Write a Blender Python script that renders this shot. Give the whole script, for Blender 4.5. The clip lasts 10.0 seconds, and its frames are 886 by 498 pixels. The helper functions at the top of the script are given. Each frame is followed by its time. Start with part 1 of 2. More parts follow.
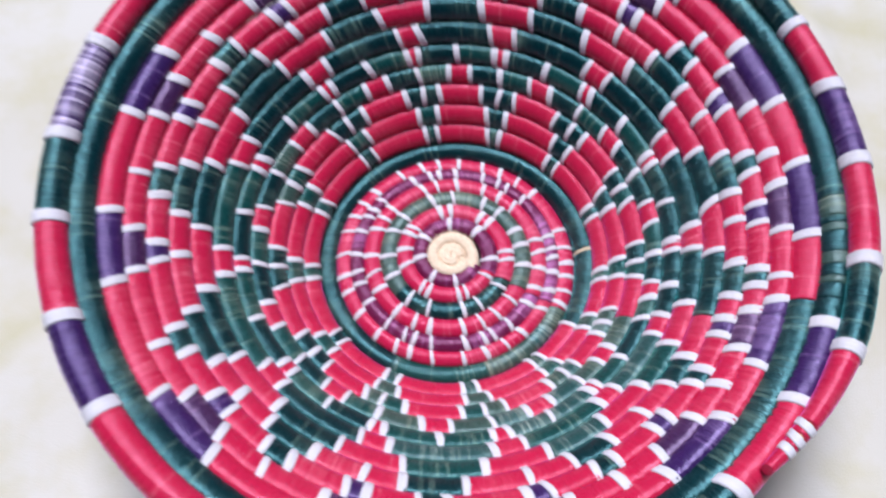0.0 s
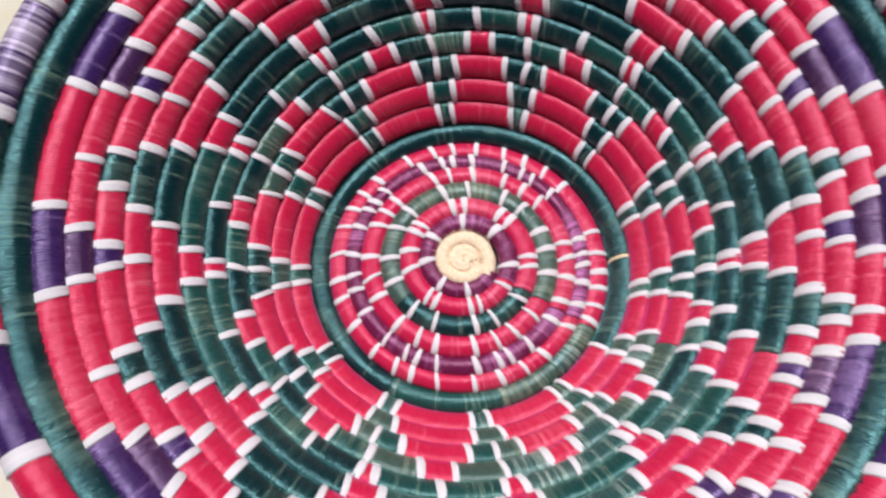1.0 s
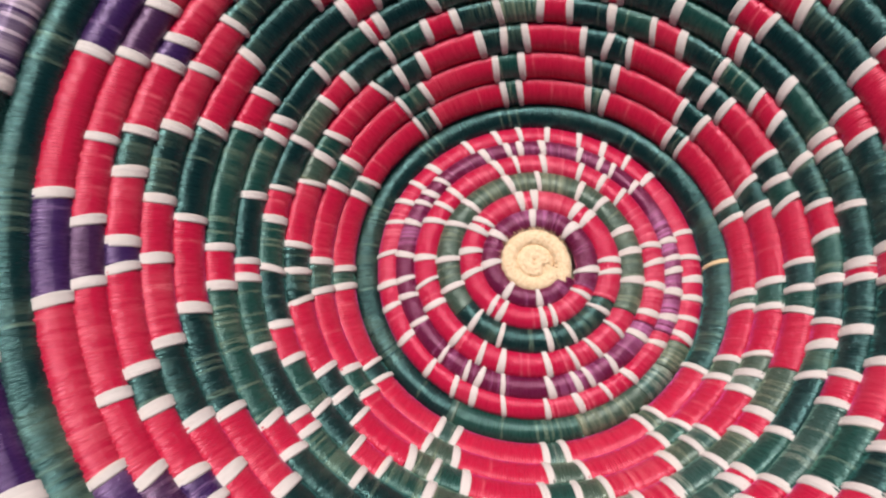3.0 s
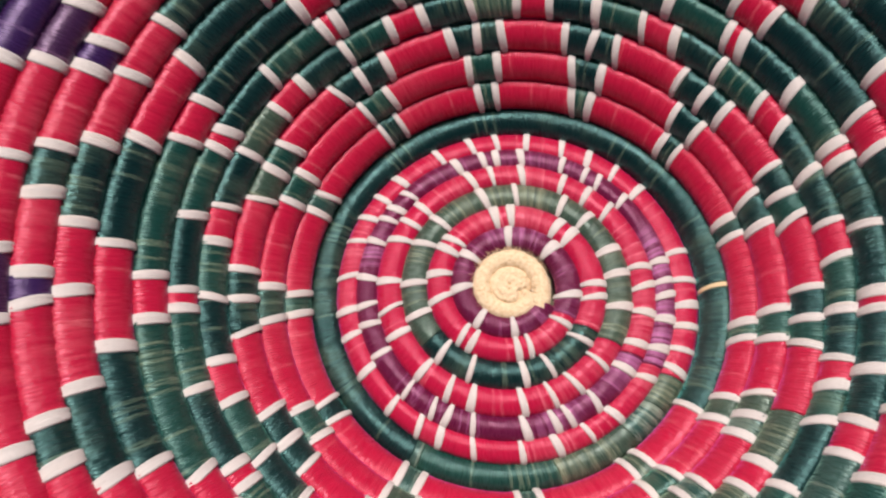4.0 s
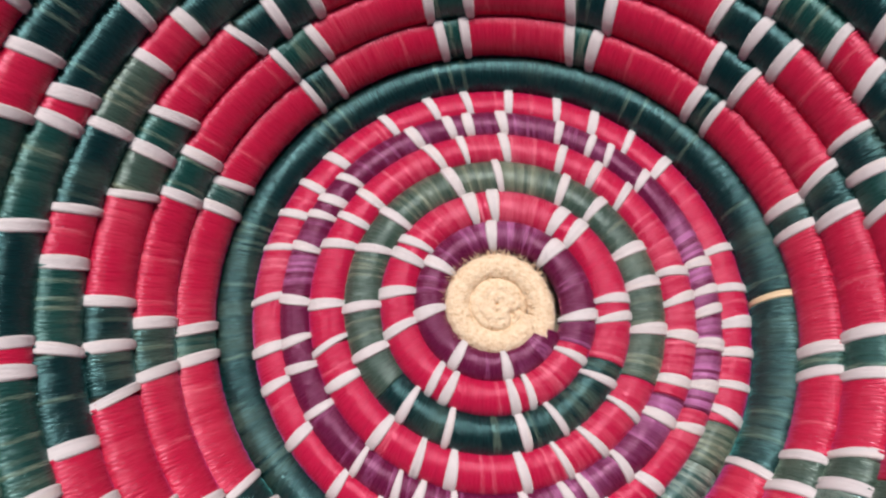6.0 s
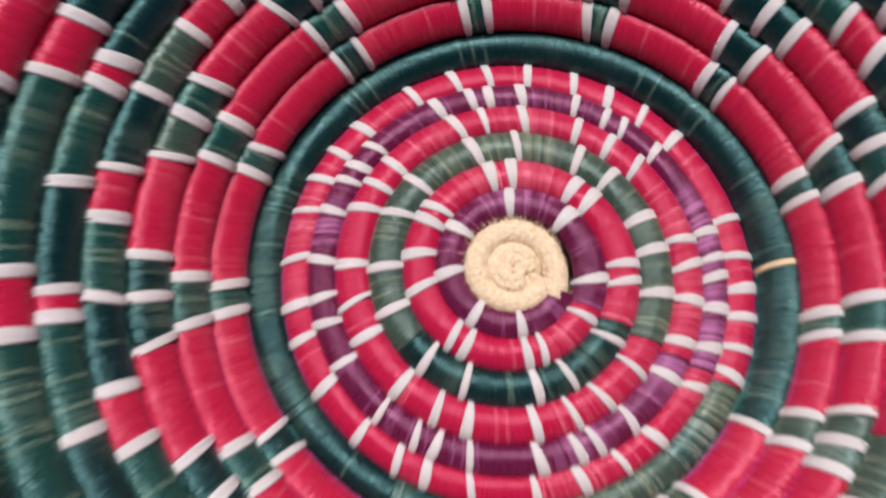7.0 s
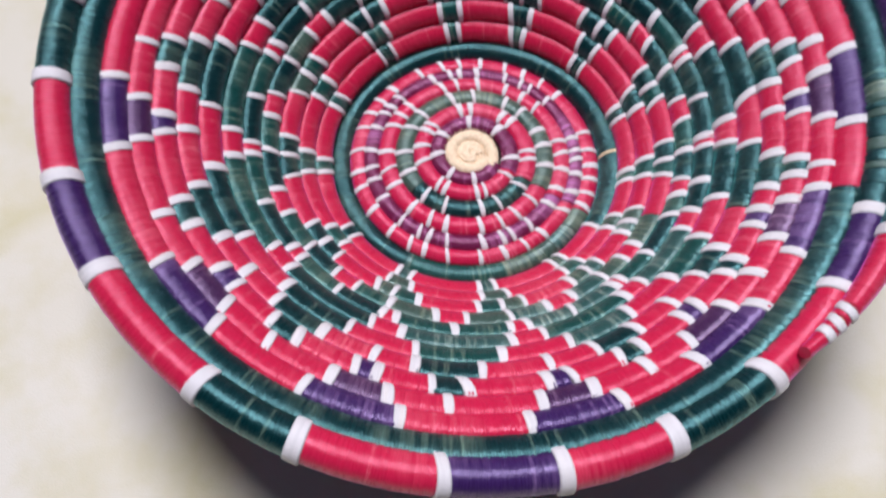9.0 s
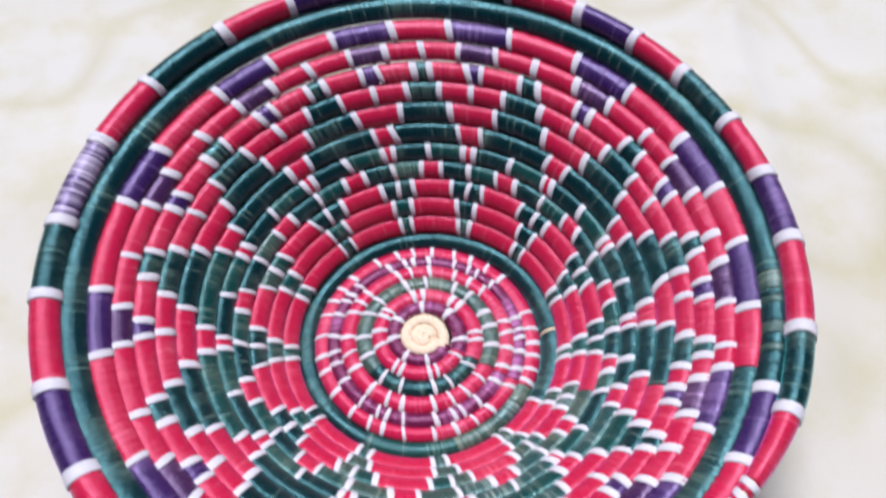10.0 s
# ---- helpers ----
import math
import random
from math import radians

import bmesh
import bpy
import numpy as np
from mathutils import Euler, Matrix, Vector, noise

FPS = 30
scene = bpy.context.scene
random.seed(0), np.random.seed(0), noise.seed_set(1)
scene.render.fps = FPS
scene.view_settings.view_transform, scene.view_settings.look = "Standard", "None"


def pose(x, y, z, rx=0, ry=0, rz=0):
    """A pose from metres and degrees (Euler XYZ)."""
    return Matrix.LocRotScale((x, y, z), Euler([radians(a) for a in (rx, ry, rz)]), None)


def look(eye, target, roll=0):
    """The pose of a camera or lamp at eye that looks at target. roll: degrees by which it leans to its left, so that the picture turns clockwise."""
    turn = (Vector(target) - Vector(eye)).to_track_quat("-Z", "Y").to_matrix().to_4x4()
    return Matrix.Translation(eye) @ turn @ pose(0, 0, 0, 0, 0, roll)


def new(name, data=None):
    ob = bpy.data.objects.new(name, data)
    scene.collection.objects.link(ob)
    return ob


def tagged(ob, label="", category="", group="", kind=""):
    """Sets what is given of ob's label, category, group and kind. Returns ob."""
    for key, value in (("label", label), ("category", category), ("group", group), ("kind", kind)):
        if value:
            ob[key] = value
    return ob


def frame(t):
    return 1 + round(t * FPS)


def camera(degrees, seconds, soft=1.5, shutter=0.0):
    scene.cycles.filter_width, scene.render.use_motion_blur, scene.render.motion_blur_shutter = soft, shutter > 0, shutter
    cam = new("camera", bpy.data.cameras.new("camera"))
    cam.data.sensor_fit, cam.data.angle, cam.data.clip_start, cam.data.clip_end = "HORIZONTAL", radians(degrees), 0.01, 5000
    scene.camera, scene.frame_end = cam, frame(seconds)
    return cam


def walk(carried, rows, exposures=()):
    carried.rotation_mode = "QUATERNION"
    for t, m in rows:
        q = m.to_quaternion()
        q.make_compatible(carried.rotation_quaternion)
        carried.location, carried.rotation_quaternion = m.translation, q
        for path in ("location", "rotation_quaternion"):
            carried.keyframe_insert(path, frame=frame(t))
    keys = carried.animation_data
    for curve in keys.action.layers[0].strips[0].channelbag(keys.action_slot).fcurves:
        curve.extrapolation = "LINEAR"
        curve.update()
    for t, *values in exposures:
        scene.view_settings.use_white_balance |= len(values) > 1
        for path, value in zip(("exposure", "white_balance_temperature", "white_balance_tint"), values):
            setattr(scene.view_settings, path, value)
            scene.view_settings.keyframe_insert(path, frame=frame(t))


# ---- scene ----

# ---------------------------------------------------------------- camera
cam = camera(58.41, 10.0, soft=2.3, shutter=0.55)
RAISE = 0.0105  # the floor lies this far below the crest of the base's dark green coil
ROWS = [
    (0.0, -0.0489, -0.2150, 0.4747, 25.63, 0.17, -11.75),
    (0.5, -0.0268, -0.1851, 0.4301, 22.28, -0.74, -11.05),
    (1.0, -0.0319, -0.1592, 0.4155, 22.35, 0.97, -9.70),
    (1.5, -0.0546, -0.1412, 0.3890, 22.10, -0.66, -9.11),
    (2.0, -0.0474, -0.1400, 0.3839, 22.77, 1.09, -8.37),
    (2.5, -0.0494, -0.1313, 0.3710, 21.75, 0.01, -8.58),
    (2.7, -0.0527, -0.1316, 0.3665, 21.96, 1.09, -8.45),
    (4.0, -0.0267, -0.1066, 0.3281, 21.47, 3.06, -8.18),
    (4.5, -0.0286, -0.1025, 0.3059, 21.51, 0.54, -8.97),
    (5.0, -0.0295, -0.1022, 0.2972, 21.11, -0.02, -9.32),
    (5.5, -0.0247, -0.0739, 0.2699, 19.10, 0.29, -10.92),
    (5.7, -0.0265, -0.0615, 0.2531, 18.68, -0.02, -11.61),
    (6.8, -0.0388, -0.0486, 0.2334, 17.02, -1.83, -10.51),
    (7.0, -0.0353, -0.0638, 0.2513, 17.13, -0.20, -10.26),
    (7.2, -0.0365, -0.0827, 0.2841, 18.02, 0.76, -10.34),
    (7.5, -0.0346, -0.1183, 0.3246, 19.25, 2.10, -12.07),
    (8.0, -0.0510, -0.1959, 0.3661, 20.21, 1.00, -10.58),
    (8.5, -0.0584, -0.2362, 0.4040, 22.31, -0.25, -10.18),
    (9.0, -0.0621, -0.2516, 0.4323, 24.34, -0.05, -10.01),
    (9.5, -0.0422, -0.2554, 0.4668, 29.59, -0.18, -11.99),
    (10.0, -0.0352, -0.2529, 0.4935, 33.84, 0.59, -12.07),
]
EXPOSURES = [(0.0, 0.03, 5100, 13), (0.6, -0.03, 5450, 11), (1.0, 0.01, 5700, 10), (1.5, -0.09, 6000, 10), (2.0, -0.13, 6250, 11), (4.0, -0.13, 6600, 11), (5.0, -0.16, 6400, 12), (5.5, -0.23, 6200, 13), (7.0, -0.23, 6050, 12), (7.5, -0.03, 6400, 10), (8.0, 0.07, 6250, 11), (8.5, -0.06, 5750, 12), (9.0, -0.1, 5450, 12), (10.0, 0.06, 5200, 13)]
walk(cam, [(t, pose(x, y, z + RAISE, rx, ry, rz)) for t, x, y, z, rx, ry, rz in ROWS], EXPOSURES)

# ---------------------------------------------------------------- light
SUN_UP, SUN_TURN = 68.0, 4.0  # degrees above the horizon; clockwise from +y
world = bpy.data.worlds.new("sky")
scene.world = world
world.use_nodes = True
wn, wl = world.node_tree.nodes, world.node_tree.links
sky = wn.new("ShaderNodeTexSky")
sky.sky_type, sky.sun_disc = "NISHITA", False
sky.sun_elevation, sky.sun_rotation = radians(SUN_UP), radians(SUN_TURN)
sky.air_density, sky.dust_density = 1.0, 1.0
wl.new(sky.outputs["Color"], wn["Background"].inputs["Color"])
wn["Background"].inputs["Strength"].default_value = 0.028
sun = new("sun", bpy.data.lights.new("sun", "SUN"))
sun.data.energy, sun.data.angle, sun.data.color = 5.6, radians(25), (1.0, 0.95, 0.90)
up, turn = radians(SUN_UP), radians(SUN_TURN)
toward = Vector((math.sin(turn) * math.cos(up), math.cos(turn) * math.cos(up), math.sin(up)))
sun.matrix_world = look(toward * 3, (0, 0, 0))


# ---------------------------------------------------------------- materials
def shader(name, rough, spec=0.5, sheen=0.0):
    m = bpy.data.materials.new(name)
    m.use_nodes = True
    n, l = m.node_tree.nodes, m.node_tree.links
    p = n["Principled BSDF"]
    p.inputs["Roughness"].default_value = rough
    p.inputs["Specular IOR Level"].default_value = spec
    p.inputs["Sheen Weight"].default_value = sheen
    p.inputs["Sheen Roughness"].default_value = 0.26
    p.inputs["Sheen Tint"].default_value = (0.80, 0.90, 1.0, 1)
    return m, n, l, p


def math_node(n, l, op, a, b):
    q = n.new("ShaderNodeMath")
    q.operation = op
    for i, v in enumerate((a, b)):
        if isinstance(v, (int, float)):
            q.inputs[i].default_value = v
        else:
            l.new(v, q.inputs[i])
    return q.outputs[0]


def mixed(n, l, fac, a, b, mode="MIX"):
    q = n.new("ShaderNodeMix")
    q.data_type, q.blend_type = "RGBA", mode
    for i, v in ((0, fac), (6, a), (7, b)):
        if isinstance(v, (int, float)):
            q.inputs[i].default_value = v
        elif isinstance(v, tuple):
            q.inputs[i].default_value = (*v, 1)
        else:
            l.new(v, q.inputs[i])
    return q.outputs[2]


def ramp(n, l, fac, lo, hi):
    q = n.new("ShaderNodeMapRange")
    l.new(fac, q.inputs["Value"])
    q.inputs["From Min"].default_value, q.inputs["From Max"].default_value = lo, hi
    return q.outputs["Result"]


def strand_width(k):
    """Metres: finer near the middle of the base than on the wall."""
    return 0.0011 + 0.000035 * max(k, 0)



def raffia(name, base, worn, wear, fleck, rough=0.25, spec=0.9):
    """Glossy dyed straw wound round a coil. UV: strands along the coil, turns round it."""
    m, n, l, p = shader(name, rough, spec, 0.75 if base[0] > 0.1 else 0.55)
    top = max(base)
    tint = [0.30 + 0.70 * (c / top) ** 0.4 for c in base]  # the dye tints the gloss of the fibres too
    p.inputs["Specular Tint"].default_value = (*tint, 1)
    p.inputs["Sheen Tint"].default_value = (*[0.12 + 0.88 * (c / top) ** 0.6 for c in base[:2]], max(0.75 if base[0] > 0.3 else 0.4, base[2] / top), 1)
    uv = n.new("ShaderNodeUVMap").outputs["UV"]
    s = n.new("ShaderNodeSeparateXYZ")
    l.new(uv, s.inputs[0])
    strand = math_node(n, l, "FLOOR", s.outputs["X"], 0)
    info = n.new("ShaderNodeObjectInfo")
    rnd = n.new("ShaderNodeTexWhiteNoise")
    rnd.noise_dimensions = "2D"
    pair = n.new("ShaderNodeCombineXYZ")
    l.new(strand, pair.inputs[0])
    l.new(info.outputs["Random"], pair.inputs[1])
    l.new(pair.outputs[0], rnd.inputs["Vector"])
    # fibres running round the coil
    st = n.new("ShaderNodeCombineXYZ")
    l.new(math_node(n, l, "MULTIPLY", s.outputs["X"], 7.0), st.inputs[0])
    l.new(math_node(n, l, "MULTIPLY", s.outputs["Y"], 7), st.inputs[1])
    fib = n.new("ShaderNodeTexNoise")
    fib.inputs["Scale"].default_value, fib.inputs["Detail"].default_value = 1.0, 3.0
    l.new(st.outputs[0], fib.inputs["Vector"])
    # broad patches of faded dye, a few centimetres long
    pos = n.new("ShaderNodeNewGeometry").outputs["Position"]
    big = n.new("ShaderNodeTexNoise")
    big.inputs["Scale"].default_value, big.inputs["Detail"].default_value = 26.0, 2.5
    l.new(pos, big.inputs["Vector"])
    faded = ramp(n, l, big.outputs["Fac"], 0.5, 0.72)
    some = math_node(n, l, "MULTIPLY", faded, math_node(n, l, "MULTIPLY", rnd.outputs["Value"], wear))
    col = mixed(n, l, some, base, worn)
    few = math_node(n, l, "GREATER_THAN", rnd.outputs["Value"], 1 - fleck)
    streak = math_node(n, l, "MULTIPLY", few, ramp(n, l, fib.outputs["Fac"], 0.42, 0.62))
    col = mixed(n, l, math_node(n, l, "MULTIPLY", streak, 0.55), col, worn)
    hue = n.new("ShaderNodeHueSaturation")
    l.new(col, hue.inputs["Color"])
    l.new(math_node(n, l, "ADD", 0.80, math_node(n, l, "ADD", math_node(n, l, "MULTIPLY", rnd.outputs["Value"], 0.10), math_node(n, l, "MULTIPLY", fib.outputs["Fac"], 0.26))), hue.inputs["Value"])
    l.new(hue.outputs["Color"], p.inputs["Base Color"])
    l.new(math_node(n, l, "ADD", rough - 0.08, math_node(n, l, "MULTIPLY", fib.outputs["Fac"], 0.22)), p.inputs["Roughness"])
    bump = n.new("ShaderNodeBump")
    bump.inputs["Strength"].default_value, bump.inputs["Distance"].default_value = 0.7, 0.0004
    l.new(fib.outputs["Fac"], bump.inputs["Height"])
    l.new(bump.outputs["Normal"], p.inputs["Normal"])
    return m


MATS = {
    "red": raffia("red_raffia", (0.47, 0.008, 0.042), (0.66, 0.15, 0.18), 0.35, 0.04),
    "green": raffia("green_raffia", (0.0005, 0.0120, 0.0115), (0.17, 0.22, 0.15), 0.5, 0.06),
    "purple": raffia("purple_raffia", (0.030, 0.008, 0.062), (0.25, 0.14, 0.28), 0.6, 0.05),
    "faded": raffia("faded_purple_raffia", (0.036, 0.012, 0.068), (0.62, 0.50, 0.56), 1.3, 0.35),
    "mauve": raffia("mauve_raffia", (0.040, 0.010, 0.045), (0.26, 0.14, 0.22), 0.7, 0.06),
    "plum": raffia("plum_raffia", (0.105, 0.005, 0.036), (0.38, 0.12, 0.27), 1.3, 0.12),
    "crimson": raffia("crimson_raffia", (0.46, 0.007, 0.046), (0.70, 0.20, 0.25), 0.4, 0.05),
    "white": raffia("white_raffia", (0.62, 0.55, 0.53), (0.56, 0.46, 0.39), 0.4, 0.05, 0.55, 0.3),
    # paler greens: real pale strands, plus near-wall sheen put into the colour
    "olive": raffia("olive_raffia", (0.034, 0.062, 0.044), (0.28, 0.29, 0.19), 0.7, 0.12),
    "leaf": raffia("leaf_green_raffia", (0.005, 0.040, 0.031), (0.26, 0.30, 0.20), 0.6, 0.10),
    "dusty": raffia("pale_sheen_green_raffia", (0.020, 0.060, 0.050), (0.34, 0.37, 0.29), 1.0, 0.30),
    "straw": raffia("natural_straw", (0.74, 0.55, 0.33), (0.82, 0.68, 0.48), 0.6, 0.1, 0.8, 0.2),
}


def floor_material():
    m, n, l, p = shader("cream_cloth", 0.75, 0.3)
    pos = n.new("ShaderNodeNewGeometry").outputs["Position"]

    def noise_at(scale, detail, rough=0.5):
        q = n.new("ShaderNodeTexNoise")
        q.inputs["Scale"].default_value, q.inputs["Detail"].default_value, q.inputs["Roughness"].default_value = scale, detail, rough
        l.new(pos, q.inputs["Vector"])
        return q.outputs["Fac"]
    a, b, c = noise_at(4.5, 3), noise_at(16, 4, 0.6), noise_at(900, 2)
    col = mixed(n, l, ramp(n, l, a, 0.35, 0.7), (0.54, 0.475, 0.39), (0.51, 0.44, 0.335))
    col = mixed(n, l, math_node(n, l, "MULTIPLY", ramp(n, l, b, 0.47, 0.68), 0.55), col, (0.44, 0.37, 0.19))
    # thin yellowish lines colour in crease shading, apart from the modelled folds
    d = noise_at(3.2, 1.5)
    crease_tint = ramp(n, l, math_node(n, l, "ABSOLUTE", math_node(n, l, "SUBTRACT", d, 0.5), 0), 0.035, 0.0)
    col = mixed(n, l, math_node(n, l, "MULTIPLY", crease_tint, 0.4), col, (0.38, 0.315, 0.12))
    col = mixed(n, l, math_node(n, l, "MULTIPLY", c, 0.15), col, (0.5, 0.45, 0.36))
    l.new(col, p.inputs["Base Color"])
    bump = n.new("ShaderNodeBump")
    bump.inputs["Strength"].default_value, bump.inputs["Distance"].default_value = 0.35, 0.0006
    l.new(c, bump.inputs["Height"])
    l.new(bump.outputs["Normal"], p.inputs["Normal"])
    return m


def cut_straw():
    m, n, l, p = shader("cut_straw", 0.8, 0.2, 0.3)
    pos = n.new("ShaderNodeNewGeometry").outputs["Position"]
    a = n.new("ShaderNodeTexNoise")
    a.inputs["Scale"].default_value, a.inputs["Detail"].default_value, a.inputs["Roughness"].default_value = 620, 5, 0.65
    l.new(pos, a.inputs["Vector"])
    c = n.new("ShaderNodeTexVoronoi")
    c.inputs["Scale"].default_value = 1100
    l.new(pos, c.inputs["Vector"])
    col = mixed(n, l, ramp(n, l, a.outputs["Fac"], 0.35, 0.68), (0.66, 0.46, 0.28), (0.80, 0.63, 0.43))
    col = mixed(n, l, math_node(n, l, "MULTIPLY", ramp(n, l, a.outputs["Fac"], 0.40, 0.30), 0.6), col, (0.34, 0.20, 0.09))
    l.new(col, p.inputs["Base Color"])
    bump = n.new("ShaderNodeBump")
    bump.inputs["Strength"].default_value, bump.inputs["Distance"].default_value = 0.6, 0.0008
    l.new(math_node(n, l, "ADD", a.outputs["Fac"], math_node(n, l, "MULTIPLY", c.outputs["Distance"], 0.5)), bump.inputs["Height"])
    l.new(bump.outputs["Normal"], p.inputs["Normal"])
    return m


MATS["cut"] = cut_straw()


# ---------------------------------------------------------------- floor
def build_floor():
    near = np.arange(-0.9, 0.9001, 0.0125)
    far = 0.9 + np.cumsum(0.03 * 1.35 ** np.arange(26))
    axis = np.concatenate([-far[::-1], near, far])
    k = len(axis)
    verts, faces = [], []
    for y in axis:
        for x in axis:
            d = math.hypot(x, y)
            z = 0.0
            if 0.13 < d < 1.6:
                v = Vector((x * 5, y * 5, 3.1))
                z = 0.006 * (noise.noise(v) + 0.6 * noise.noise(v * 2.3))
                fold = abs(noise.noise(Vector((x * 2.3 + 0.6 * y, y * 1.3 - x, 8.4))))
                z += 0.010 * max(0.0, 1 - fold / 0.10) ** 2
                z *= min(1, (d - 0.13) / 0.12) * min(1, (1.6 - d) / 0.4)
            verts.append((x, y, z - 0.001))
    for j in range(k - 1):
        for i in range(k - 1):
            q = j * k + i
            faces.append((q, q + 1, q + k + 1, q + k))
    me = bpy.data.meshes.new("floor")
    me.from_pydata(verts, [], faces)
    me.polygons.foreach_set("use_smooth", [True] * len(faces))
    me.materials.append(floor_material())
    return tagged(new("floor", me), "cream cloth floor covering with soft folds and yellowish stains", "floor", kind="structure")


build_floor()

# ---------------------------------------------------------------- the coiled basket
# Radius and height of the coil's crest, turn by turn; turn 0 is the dark green coil round the flat base.
INNER_R = [0.0120, 0.0205, 0.0305, 0.0415, 0.0528, 0.0630, 0.0712]          # turns -7 to -1
WALL_R = [0.0800, 0.0897, 0.0984, 0.1078, 0.1178, 0.1264, 0.1352, 0.1451, 0.1550, 0.1648, 0.1756, 0.1860, 0.1981, 0.2094, 0.2202]
WALL_Z = [-0.0000, 0.0076, 0.0171, 0.0267, 0.0361, 0.0445, 0.0539, 0.0645, 0.0747, 0.0837, 0.0917, 0.0990, 0.1060, 0.1146, 0.1249]
DOME, OVAL, LEAN_XY = 0.0091, (-0.0112, 0.0044), (-0.0100, 0.0654)
SEAM = -48.0  # degrees: the direction in which the turns are counted from
TURNS = np.arange(-7, 15)
CREST_R = np.array(INNER_R + WALL_R)
CREST_Z = np.array([DOME * (1 - (r / 0.08) ** 2) for r in INNER_R] + WALL_Z)


def crest(j):
    """Places on the crest of the coil (arrays of turns): x, y, z and the angle, going clockwise from above."""
    a = np.radians(SEAM - 360 * (j + 0.4))
    r, z = np.interp(j, TURNS, CREST_R), np.interp(j, TURNS, CREST_Z)
    r = r - 0.0070 * np.clip((j - 13.565) / 0.07, 0, 1) ** 1.5
    q = np.clip(j, 0, None) / 13
    r = r * (1 + q * (OVAL[0] * np.cos(2 * a) + OVAL[1] * np.sin(2 * a)))
    z = z + q * r * (LEAN_XY[0] * np.cos(a) + LEAN_XY[1] * np.sin(a))
    return r, z, a


def half_pitch(j):
    r1, z1, _ = crest(j + 0.5)
    r0, z0, _ = crest(j - 0.5)
    return np.hypot(r1 - r0, z1 - z0) / 2, np.arctan2(z1 - z0, r1 - r0)


def bulk(j):
    """Half width of the coil."""
    w, _ = half_pitch(np.clip(j, -6.3, 13.0))
    w = w * np.interp(j, [-1.8, -1.2, -0.6, 0.0, 0.5, 0.95, 1.5], [1.0, 1.10, 1.28, 1.24, 1.16, 1.14, 1.0])
    w = np.where(j > 12.2, w * np.interp(j, [12.2, 12.7, 13.57, 13.60, 13.635], [1.0, 1.16, 1.13, 0.84, 0.40]), w)
    return w


RNG = np.random.default_rng(7)
OVER = (-0.045, -0.21, 0.42)  # the rim's axis lies on the far side of its crest as seen from here
SIDES = 16
AROUND = np.linspace(0, 2 * math.pi, SIDES + 1)


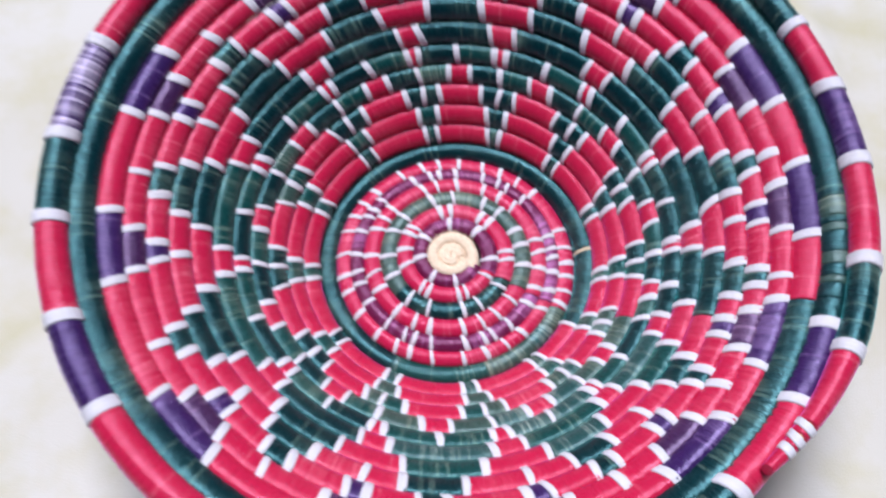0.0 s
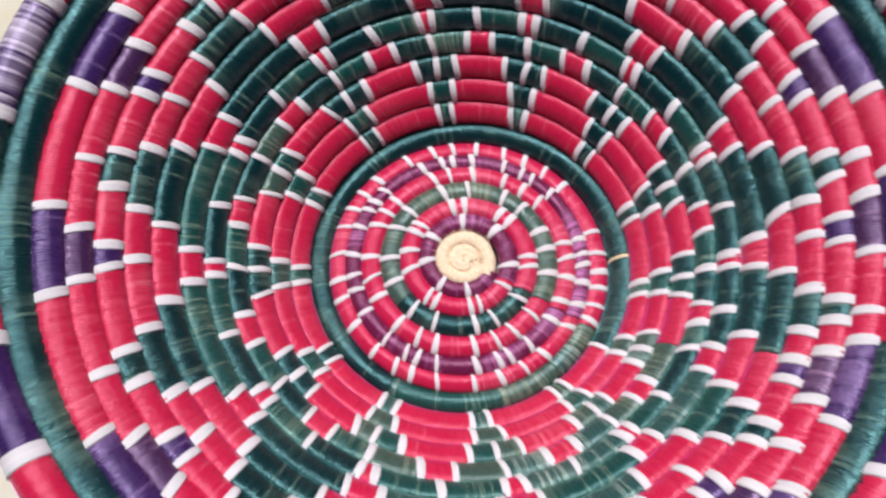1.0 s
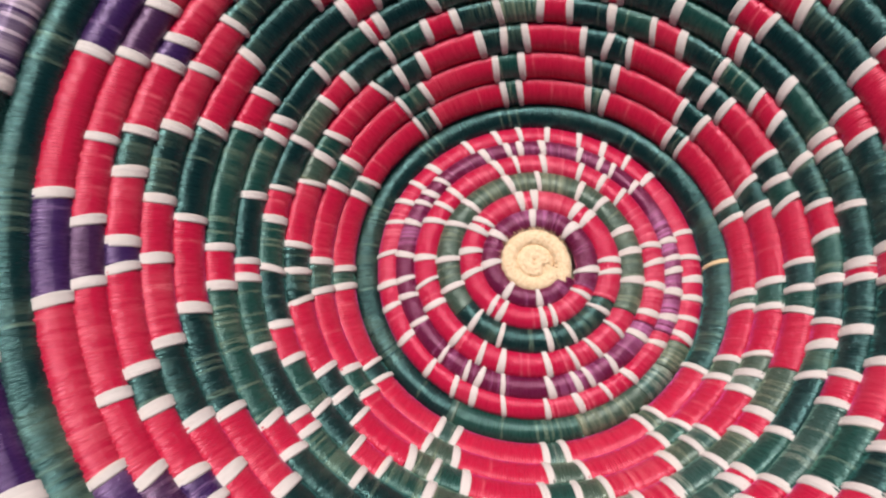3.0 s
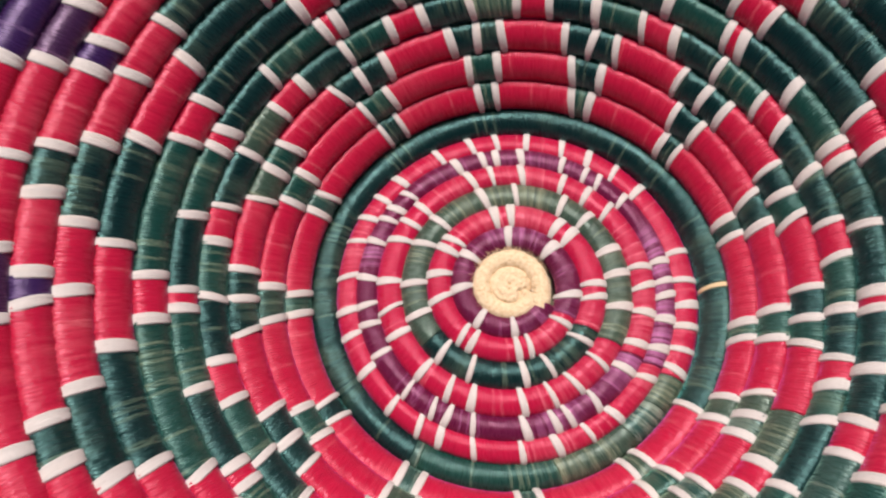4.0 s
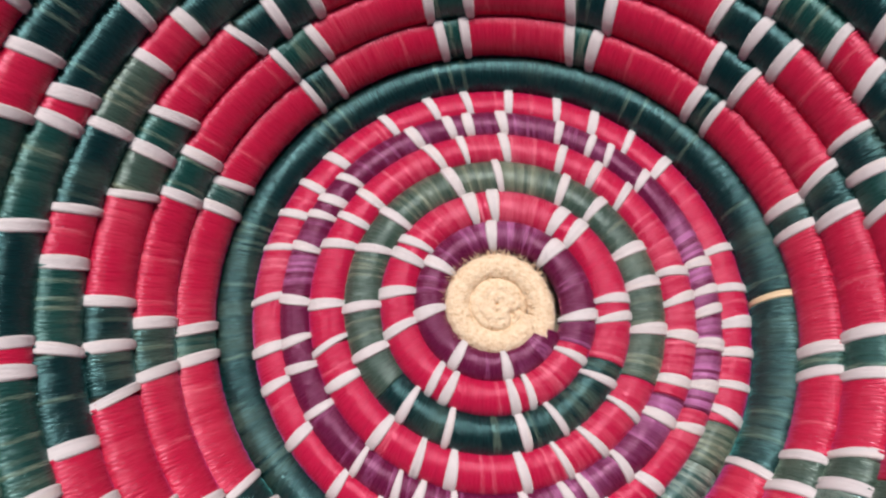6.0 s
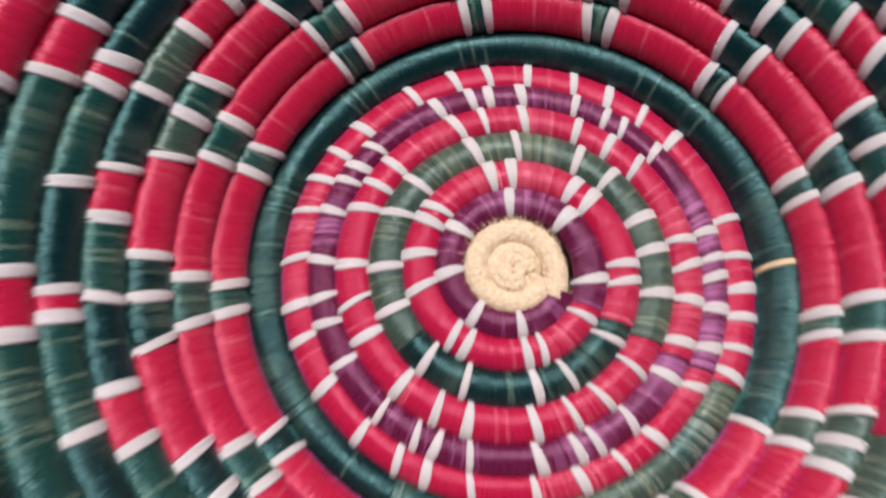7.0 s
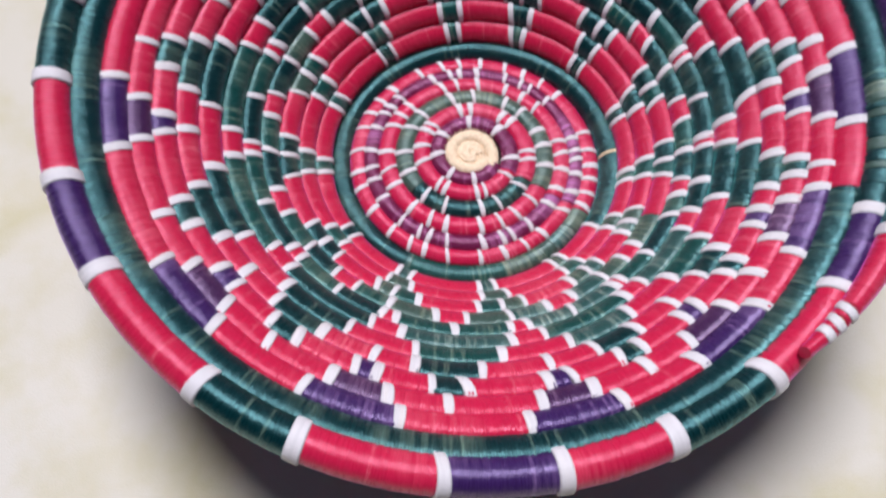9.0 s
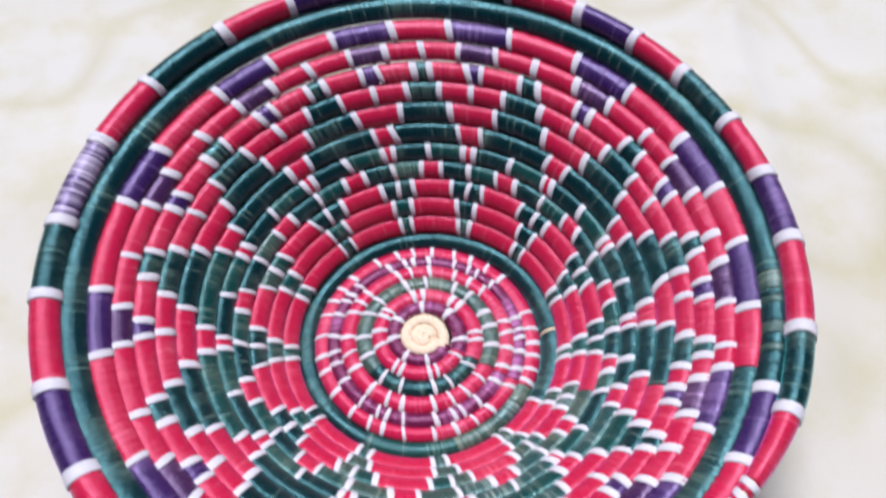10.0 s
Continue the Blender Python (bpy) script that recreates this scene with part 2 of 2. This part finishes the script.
def coil_mesh(name, j0, j1, plump, mat, strands=True, skew=0.0, pinch=0.0, wedge=0.0):
    """One stretch of the wound coil, strand by strand."""
    jm = (j0 + j1) / 2
    r = float(np.interp(jm, TURNS, CREST_R))
    length = max((j1 - j0) * 2 * math.pi * r, 0.0008)
    count = max(2, int(round(length / strand_width(jm))))
    steps = count * 3 if strands else max(8, int(length / 0.006))
    j = np.linspace(j0, j1, steps + 1)
    if strands:
        grid = (np.arange(count)[:, None] + np.array([0.0, 0.30, 0.72])[None, :]).ravel() / count
        j = j0 + (j1 - j0) * np.append(grid, 1.0)
    w = bulk(j)
    _, tilt = half_pitch(j)
    rr, zz, a = crest(j)
    idx = np.arange(steps + 1)
    strand = np.minimum(idx // 3, count - 1)
    lift = RNG.normal(0, 0.006, count)[strand] if strands else 0
    ridge = np.array([-0.0020, 0.0008, 0.0008])[idx % 3] if strands else 0
    fringe = float(np.interp(jm, [-6, -1, 0, 1, 11.6, 12.4, 12.7], [0.22, 0.22, 0.35, 0.9, 1.0, 1.0, 0.06]))
    fringe *= 0.72 - 0.42 * max(0.0, math.sin(math.radians(SEAM - 360 * (jm + 0.4))))  # pulled tighter on the far side
    fringe *= 0.12 if mat == "white" else 1.0
    slit = fringe * RNG.random(count)[strand] * (idx % 3 == 0) if strands else 0
    tooth = np.where(idx % 3 == 0, -0.18 * slit, fringe * (0.04 + 0.52 * RNG.random(count) ** 1.4)[strand]) if strands else 0
    size = (plump + lift + ridge) * w
    if strands:
        size[0] *= 0.90
        size[-1] *= 0.90
    v = AROUND[None, :-1]
    outer = np.exp(-((v - 0.82) / 0.40) ** 2)  # strand ends lap over the shoulder of the next coil, with slits between them
    wide = (size[:, None] * np.interp(j, [10.8, 11.5, 12.3, 12.6], [1.12, 1.22, 1.22, 1.06])[:, None]) * (1 + (tooth[:, None] * outer if strands else 0))
    p = wide * np.cos(v)
    flat = np.interp(j, [0.0, 1.5, 11.6, 12.6], [0.86, 0.74, 0.74, 0.94])[:, None]
    n = size[:, None] * flat * np.sin(v) * (1 - (0.22 * slit[:, None] * outer if strands else 0))
    ct, sn = np.cos(tilt)[:, None], np.sin(tilt)[:, None]
    depth = w[:, None] * flat
    high = np.interp(j, [9.5, 12.4], [0.0, 1.0])[:, None]  # the wall's coils lie behind their crests, the rim's right below them
    away = np.stack([OVER[0] - rr * np.cos(a), OVER[1] - rr * np.sin(a), OVER[2] - zz], -1)
    away = away / np.linalg.norm(away, axis=1)[:, None]
    cr = rr[:, None] + (1 - high) * depth * sn
    cz = zz[:, None] - depth * ((1 - high) * ct + high * away[:, 2:3])
    slant = (0.0006 * np.sin(v) + 0.0009 * np.cos(v)) / np.maximum(rr, 0.01)[:, None] if strands else 0
    if pinch:  # a stitch swells on the crest and is drawn in between the coils
        swell = 1 - pinch * (1 - np.clip(np.sin(v), 0, 1) ** 0.8) + wedge * np.cos(v)
        slant = slant + (a - a.mean())[:, None] * (swell - 1)
    ang = a[:, None] + slant + skew * (w / np.maximum(rr, 0.01))[:, None] * np.cos(v)
    R = cr + p * ct - n * sn
    Z = cz + p * sn + n * ct + RAISE
    co = np.stack([R * np.cos(ang) - high * depth * away[:, 0:1], R * np.sin(ang) - high * depth * away[:, 1:2], Z], -1).reshape(-1, 3)
    k = SIDES
    faces = []
    uvs = []
    along = (j - j0) / (j1 - j0) * count + int(jm * 997)
    for i in range(steps):
        for q in range(k):
            q2 = (q + 1) % k
            faces.append((i * k + q, i * k + q2, (i + 1) * k + q2, (i + 1) * k + q))
            u0, u1, v0, v1 = along[i], along[i + 1], q / k, (q + 1) / k
            uvs += [u0, v0, u0, v1, u1, v1, u1, v0]
    for i, flip in ((0, False), (steps, True)):
        ring_ids = [i * k + q for q in range(k)]
        faces.append(tuple(ring_ids if flip else ring_ids[::-1]))
        uvs += [along[i], 0.5] * k
    me = bpy.data.meshes.new(name)
    me.from_pydata(co.tolist(), [], faces)
    layer = me.uv_layers.new(name="UVMap")
    layer.data.foreach_set("uv", uvs)
    me.polygons.foreach_set("use_smooth", [True] * (len(faces) - 2) + [False, False])
    me.materials.append(MATS[mat])
    return me


def part(name, me, parent, label=""):
    ob = new(name, me)
    ob.parent = parent
    return tagged(ob, label)


# Thirteen petals: the direction of the gaps between them at the first and the eleventh coil of the wall.
GAP_LOW = [4.5, 31.6, 59.3, 86.0, 115.5, 146.0, 175.8, 207.0, 233.5, 265.0, 294.5, 317.0, 337.3]
GAP_HIGH = [9.5, 37.0, 65.7, 90.9, 118.0, 148.5, 180.4, 213.5, 241.9, 272.9, 298.0, 320.5, 344.5]
# For each coil of the wall, from a gap's middle outwards: colours and the share of the way to the next gap's middle at which each ends.
MOTIF = {
    1: (("green", 0.093), ("red", 0.5)),
    2: (("green", 0.133), ("red", 0.5)),
    3: (("*green", 0.225), ("red", 0.5)),
    4: (("*green", 0.375), ("red", 0.5)),
    5: (("red", 0.060), ("green*", 0.5)),
    6: (("red", 0.118), ("green", 0.5)),
    7: (("red", 0.235), ("green", 0.5)),
    8: (("*red", 0.345), ("green", 0.5)),
    9: (("purple", 0.073), ("red", 0.415), ("green", 0.5)),
    10: (("purple", 0.165), ("red*", 0.5)),
    11: (("purple", 0.24), ("red", 0.5)),
}
TIP_SHIFT = [-1.2, 0.6, 0.0, 0.1, 0.0, 0.6, 2.0, -1.0, -2.2, 0.0, 0.0, -1.2, -2.0]  # degrees from halfway between two gaps to the petal's tip
PURPLE_HALF = {9: 2.0, 10: 4.3, 11: 6.5}  # degrees
TIP_HALF = {8: 4.8, 9: 2.3}
STITCHES = {
    -1: [4, 29, 40, 50, 61, 74, 84, 94, 106, 123, 133, 142, 152, 166, 178, 187, 201, 216, 228, 236, 248, 264, 276, 287, 298, 316, 324, 330, 338, 346, 354],
    -2: [2, 30, 42, 48, 58, 75, 85, 91, 102, 125, 134, 139, 150, 166, 178, 185, 198, 216, 229, 235, 246, 266, 278, 284, 295, 314, 320, 328, 339, 348, 354],
    -3: [0, 30, 42, 54, 74, 88, 99, 126, 136, 146, 167, 181, 194, 215, 230, 242, 266, 280, 292, 308, 317, 326, 339, 351],
    -4: [12, 33, 48, 76, 95, 126, 142, 168, 188, 216, 236, 268, 285, 312, 322, 340, 358],
    -5: [31, 42, 78, 91, 129, 138, 160, 181, 217, 228, 266, 277, 312, 318, 342, 352],
    -6: [32, 80, 132, 173, 219, 264, 312, 340],
}
INNER_COLOUR = {-1: "crimson", -2: "plum", -3: "crimson", -4: "green", -5: "crimson", -6: "plum", 0: "green", 12: "green"}
# The rim, clockwise: where each colour ends.
RIM = [("green", 323.0), ("purple", 310.5), ("red", 295.5), ("green", 281.9), ("red", 268.6), ("purple", 254.9), ("red", 238.5), ("green", 225.7),
       ("red", 206.6), ("purple", 192.7), ("red", 177.4), ("green", 164.1), ("faded", 147.7), ("red", 133.7), ("green", 116.9), ("red", 103.3),
       ("purple", 90.0), ("red", 76.0), ("green", 61.5), ("red", 47.2), ("purple", 35.6), ("red", 24.6), ("green", 12.3), ("red", 1.2),
       ("purple", -11.6), ("red", -27.1), ("green", -39.9), ("red", -59.5)]


# Coil k of the pattern takes over from the one inside it at the eleventh gap, this share of a petal ahead of the gap's middle.
TAKEOVER = {1: -0.093, 2: 0.133, 3: 0.225, 4: 0.10, 5: 0.060, 6: 0.118, 7: 0.235, 8: 0.10, 9: 0.08, 10: 0.172, 11: 0.26, 12: 0.27}
BARE = (4, 8, 12)  # coils that take over with no stitch, within one colour


def gaps_of(k):
    """The direction of the middle of each gap at coil k."""
    f = float(np.interp(k, [1, 5, 8, 11], [0.0, 0.65, 0.92, 1.0]))
    return [lo + (hi - lo) * f for lo, hi in zip(GAP_LOW, GAP_HIGH)]


def row_start(k):
    """The turn at which coil k takes over from the one inside it."""
    if k not in TAKEOVER:
        return k - 0.4 - np.interp(k, [-6, 0, 11, 14], [8, 9, 15, 15]) / 360
    gaps = gaps_of(k)
    deg = gaps[11] + TAKEOVER[k] * (gaps[12] - gaps[11])
    return k - 0.4 - (deg - 312.0) / 360


def turn_at(k, deg):
    """The turn of coil k in a direction (degrees, counted ccw from +x)."""
    j0 = row_start(k)
    first = (SEAM - 360 * (j0 + 0.4)) % 360
    return j0 + ((first - deg) % 360) / 360


def bounds(k, gaps, i, side):
    """Coil k from the middle of gap i to the tip of the next petal: colours, and the degrees at which each ends."""
    span = ((gaps[(i + side) % 13] - gaps[i]) * side) % 360
    tip = span / 2 + side * TIP_SHIFT[i if side == 1 else i - 1] * (1 if k >= 7 else 0)
    out = []
    for colour, end in MOTIF[k]:
        if end == 0.5:
            stop = tip
        elif colour == "purple":
            stop = PURPLE_HALF[k] * min(1, span / 25)
        elif k in TIP_HALF:
            stop = tip - TIP_HALF[k] * min(1.25, max(0.75, (span - 12) / 15.5))
        else:
            stop = end * span
        out.append((colour, stop))
    return out


def stretches(k):
    """Coil k as (from, to, colour) in turns."""
    j0, j1 = row_start(k), row_start(k + 1)
    if k == 13:
        out, j = [], j0
        for colour, deg in RIM:
            e = j0 + (((SEAM - 360 * (j0 + 0.4)) % 360) - deg) / 360
            e += -1 if e - j > 0.9 else 0
            out.append((j, e, colour))
            j = e
        marks = [o[1] for o in out[:-1]]
        marks += [marks[-1] + d / 360 for d in (12.0, 14.0, 16.0, 18.0)]  # stitches that tie the loose end down
        return out, marks
    if k == 0:
        d = turn_at(0, 350.8)
        return [(j0, j0 + 0.030, "olive"), (j0 + 0.030, j0 + 0.062, "dusty"), (j0 + 0.062, j0 + 0.13, "olive"), (j0 + 0.13, j0 + 0.245, "leaf"), (j0 + 0.245, j0 + 0.252, "dusty"), (j0 + 0.252, d - 0.002, "green"), (d - 0.002, d + 0.002, "straw"), (d + 0.002, j1, "green")], []
    if k == 12:
        j = turn_at(k, 252.5)
        out = [(j0, j, "green"), (j, turn_at(k, 292), "dusty")]
        j = turn_at(k, 292)
        for deg, half in ((342, 1.6), (338.5, 0.7), (333.5, 1.0), (330, 0.6)):
            m = turn_at(k, deg)
            out += [(j, m - half / 360, "green"), (m - half / 360, m + half / 360, "olive")]
            j = m + half / 360
        out.sort()
        return out + [(j, j1, "green")], []
    if k == -4:
        d = turn_at(k, 205)
        return [(j0, d, "green"), (d, j1, "olive")], [turn_at(k, a + random.uniform(-0.6, 0.6)) for a in STITCHES[k]]
    if k in STITCHES:
        return [(j0, j1, INNER_COLOUR[k])], [turn_at(k, d + random.uniform(-0.6, 0.6)) for d in STITCHES[k]]
    if k not in MOTIF:
        return [(j0, j1, INNER_COLOUR[k])], []
    marks = []
    gaps = gaps_of(k)
    for i, g in enumerate(gaps):
        for side in (1, -1):
            ends = bounds(k, gaps, i, side)
            for colour, stop in ends:
                if stop != ends[-1][1]:
                    marks.append(turn_at(k, g + side * (stop + random.uniform(-0.3, 0.3))))
                if colour[0] == "*" and side == 1:
                    marks.append(turn_at(k, g + random.uniform(-0.3, 0.3)))
                if colour[-1] == "*" and side == 1:
                    marks.append(turn_at(k, g + ends[-1][1]))
    marks = sorted(m for m in marks if j0 + 0.008 < m < j1 - 0.008)
    # between two marks the colour is that of the stretch round the middle
    edges = [j0] + marks + [j1]
    if k not in BARE:
        marks.append(j0)
    out = []
    for a, b in zip(edges, edges[1:]):
        mid = (a + b) / 2
        way = (SEAM - 360 * (mid + 0.4)) % 360
        i = max((q for q in range(13) if gaps[q] <= way), default=12)
        ahead = (way - gaps[i]) % 360
        ends = bounds(k, gaps, i, 1)
        if ahead > ends[-1][1]:
            i2 = (i + 1) % 13
            ends, ahead = bounds(k, gaps, i2, -1), (gaps[i2] - way) % 360
        colour = next((c for c, stop in ends if ahead <= stop + 1e-6), ends[-1][0]).strip("*")
        if colour == "purple" and k == 10:
            colour = "mauve"
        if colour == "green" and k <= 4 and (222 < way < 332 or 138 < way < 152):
            colour = ("olive", "dusty", "olive", "leaf")[(k + i) % 4]  # paler, undyed-looking strands; on the near side sheen is coloured in as well
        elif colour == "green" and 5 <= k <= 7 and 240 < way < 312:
            # these greens stand in for sheen on the near wall, besides pale strands
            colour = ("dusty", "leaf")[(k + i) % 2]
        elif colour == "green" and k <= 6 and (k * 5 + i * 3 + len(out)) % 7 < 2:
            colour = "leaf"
        out.append((a, b, colour))
    return out, marks


WORDS = {"red": "glossy red raffia wrapping", "green": "dark green raffia wrapping", "purple": "dark purple raffia wrapping", "faded": "worn purple raffia wrapping with pale patches", "plum": "plum raffia wrapping", "mauve": "dark mauve raffia wrapping",
         "crimson": "glossy red raffia wrapping", "white": "white raffia stitch", "straw": "natural straw", "olive": "faded olive raffia wrapping, in places lightened like sheen", "leaf": "leaf green raffia wrapping", "dusty": "pale green raffia wrapping with pale strands, partly lightened like sheen"}


def build_basket():
    basket = tagged(new("basket"), "round coiled basket woven of red, green, purple and white raffia", "basket")
    for k in range(-6, 14):
        pieces, marks = stretches(k)
        j0, j1 = pieces[0][0], pieces[-1][1]
        core = part("coil", coil_mesh("coil", j0, j1 - 0.002, 0.66, "straw", strands=False), basket)
        r = float(np.interp(k, TURNS, CREST_R))
        wide = (0.0030 if k < 0 else 0.0029 + 0.00019 * k + (0.0012 if k == 13 else 0)) / (2 * math.pi * r)
        marks = [m for m in marks if k in MOTIF or j0 + wide < m < j1 - wide]
        for a, b, colour in pieces:
            inside = sorted(m for m in marks if a - 1e-6 <= m <= b + 1e-6)
            edges = [a] + inside + [b]
            for e0, e1 in zip(edges, edges[1:]):
                s = e0 + wide * 0.2 * (1 if e0 in inside else 0)
                e = e1 - wide * 0.2 * (1 if e1 in inside else 0)
                if e - s > 0.0012:
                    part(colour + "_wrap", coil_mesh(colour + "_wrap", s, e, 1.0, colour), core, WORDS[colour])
        for m in sorted(set(marks)):
            h = wide / 2 * random.uniform(0.85, 1.3) * (0.7 if m > 13.61 else 0.97 if k > 0 else 1)
            part("white_stitch", coil_mesh("white_stitch", m - h, m + h, random.uniform(1.09, 1.15), "white", pinch=0.5 if k < 0 else 0.36 if k < 13 else 0.0, wedge=random.uniform(-0.12, 0.2) if k < 0 else random.uniform(-0.02, 0.14) if k < 13 else 0.0, skew=random.gauss(0.06 if 0 < k < 13 else -0.6 if m > 13.61 else 0.0, 0.11)), core, WORDS["white"])
    return basket



def build_heart(basket):
    """The undyed straw coil in the middle of the base: a small flat spiral with a loose end, and its bristling fibres."""
    zc = RAISE + DOME - 0.0005
    turns, steps = 1.06, 130
    end = radians(-50)
    verts, faces, uvs = [], [], []
    k = 14
    for i in range(steps + 1):
        f = i / steps
        a = end + 2 * math.pi * turns * (1 - f)
        r = 0.0110 + 0.0020 * f + 0.0022 * max(0.0, (f - 0.84) / 0.16) ** 1.5
        w = (0.0040 + 0.0004 * f) * (1 + 0.06 * noise.noise(Vector((f * 30, 0, 0)))) * (0.55 if i == 0 else 0.7 if i == steps else 1)
        for q in range(k):
            v = 2 * math.pi * q / k
            fibre = 1 + 0.09 * noise.noise(Vector((q * 1.7, f * 80, 4)))
            rad = r + w * math.cos(v) * fibre
            verts.append((rad * math.cos(a), rad * math.sin(a), zc - 0.0030 + w * 0.82 * math.sin(v) * fibre))
    for i in range(steps):
        for q in range(k):
            q2 = (q + 1) % k
            faces.append((i * k + q, (i + 1) * k + q, (i + 1) * k + q2, i * k + q2))
            u0, u1 = i * 0.5, (i + 1) * 0.5
            uvs += [u0, q / k, u1, q / k, u1, (q + 1) / k, u0, (q + 1) / k]
    for i in (0, steps):
        faces.append(tuple(i * k + q for q in range(k)) if i else tuple(k - 1 - q for q in range(k)))
        uvs += [0.0, 0.5] * k
    me = bpy.data.meshes.new("centre_coil")
    me.from_pydata(verts, [], faces)
    me.uv_layers.new(name="UVMap").data.foreach_set("uv", uvs)
    me.polygons.foreach_set("use_smooth", [True] * len(faces))
    me.materials.append(MATS["cut"])
    heart = part("centre_coil", me, basket, "undyed pale straw coil at the centre")
    # the pressed disc of straw that the coil starts from: a faint spiral, a pinhole and a few dents
    rings, segs, wide = 30, 64, 0.0092
    dents = ((-0.75, 0.0052, 0.0008), (-0.95, 0.0062, 0.0008), (-1.15, 0.0070, 0.0007), (-0.5, 0.0066, 0.0006))
    verts, faces = [(0.0, 0.0, zc - 0.0016)], []
    for i in range(1, rings + 1):
        r = wide * i / rings
        for q in range(segs):
            a = 2 * math.pi * q / segs
            z = 0.0006 - 0.0030 * (r / wide) ** 6
            z += 0.00016 * math.cos(2 * math.pi * (r / 0.0031 + a / (2 * math.pi)))
            z -= 0.0018 * math.exp(-(r / 0.00045) ** 2)
            x, y = r * math.cos(a), r * math.sin(a)
            for da, dr, size in dents:
                d = math.hypot(x - dr * math.cos(da), y - dr * math.sin(da))
                z -= 0.0018 * math.exp(-(d / size) ** 2)
            z += 0.00022 * noise.noise(Vector((x * 700, y * 700, 1)))
            verts.append((x, y, zc - 0.0004 + z))
    for q in range(segs):
        faces.append((0, 1 + q, 1 + (q + 1) % segs))
    for i in range(rings - 1):
        for q in range(segs):
            b0, b1 = 1 + i * segs, 1 + (i + 1) * segs
            q2 = (q + 1) % segs
            faces.append((b0 + q, b1 + q, b1 + q2, b0 + q2))
    me = bpy.data.meshes.new("knot")
    me.from_pydata(verts, [], faces)
    me.polygons.foreach_set("use_smooth", [True] * len(faces))
    me.materials.append(MATS["cut"])
    part("knot", me, heart)
    # bristles
    verts, faces = [], []
    for i in range(900):
        f = random.random()
        outer = random.random() < 0.7
        a = random.uniform(0, 2 * math.pi)
        r = random.uniform(0.0150, 0.0172) if outer else random.uniform(0.0095, 0.012)
        out = Vector((math.cos(a), math.sin(a), 0))
        side = Vector((-math.sin(a), math.cos(a), 0))
        base = out * r + Vector((0, 0, zc - random.uniform(0.0008, 0.0040) if outer else zc - 0.0003))
        way = (out + side * random.uniform(-0.7, 0.7) + Vector((0, 0, random.uniform(-0.1, 0.5)))).normalized()
        length, thick = random.uniform(0.0008, 0.0020), random.uniform(0.00012, 0.00026)
        b = len(verts)
        up_dir = Vector((0, 0, 1))
        verts += [tuple(base + side * thick), tuple(base - side * thick), tuple(base + up_dir * thick * 1.5), tuple(base + way * length)]
        faces += [(b, b + 1, b + 3), (b + 1, b + 2, b + 3), (b + 2, b, b + 3)]
    me = bpy.data.meshes.new("bristles")
    me.from_pydata(verts, [], faces)
    me.materials.append(MATS["cut"])
    tagged(part("bristles", me, heart, "fine loose straw fibres"), kind="stuff")


basket = build_basket()
build_heart(basket)
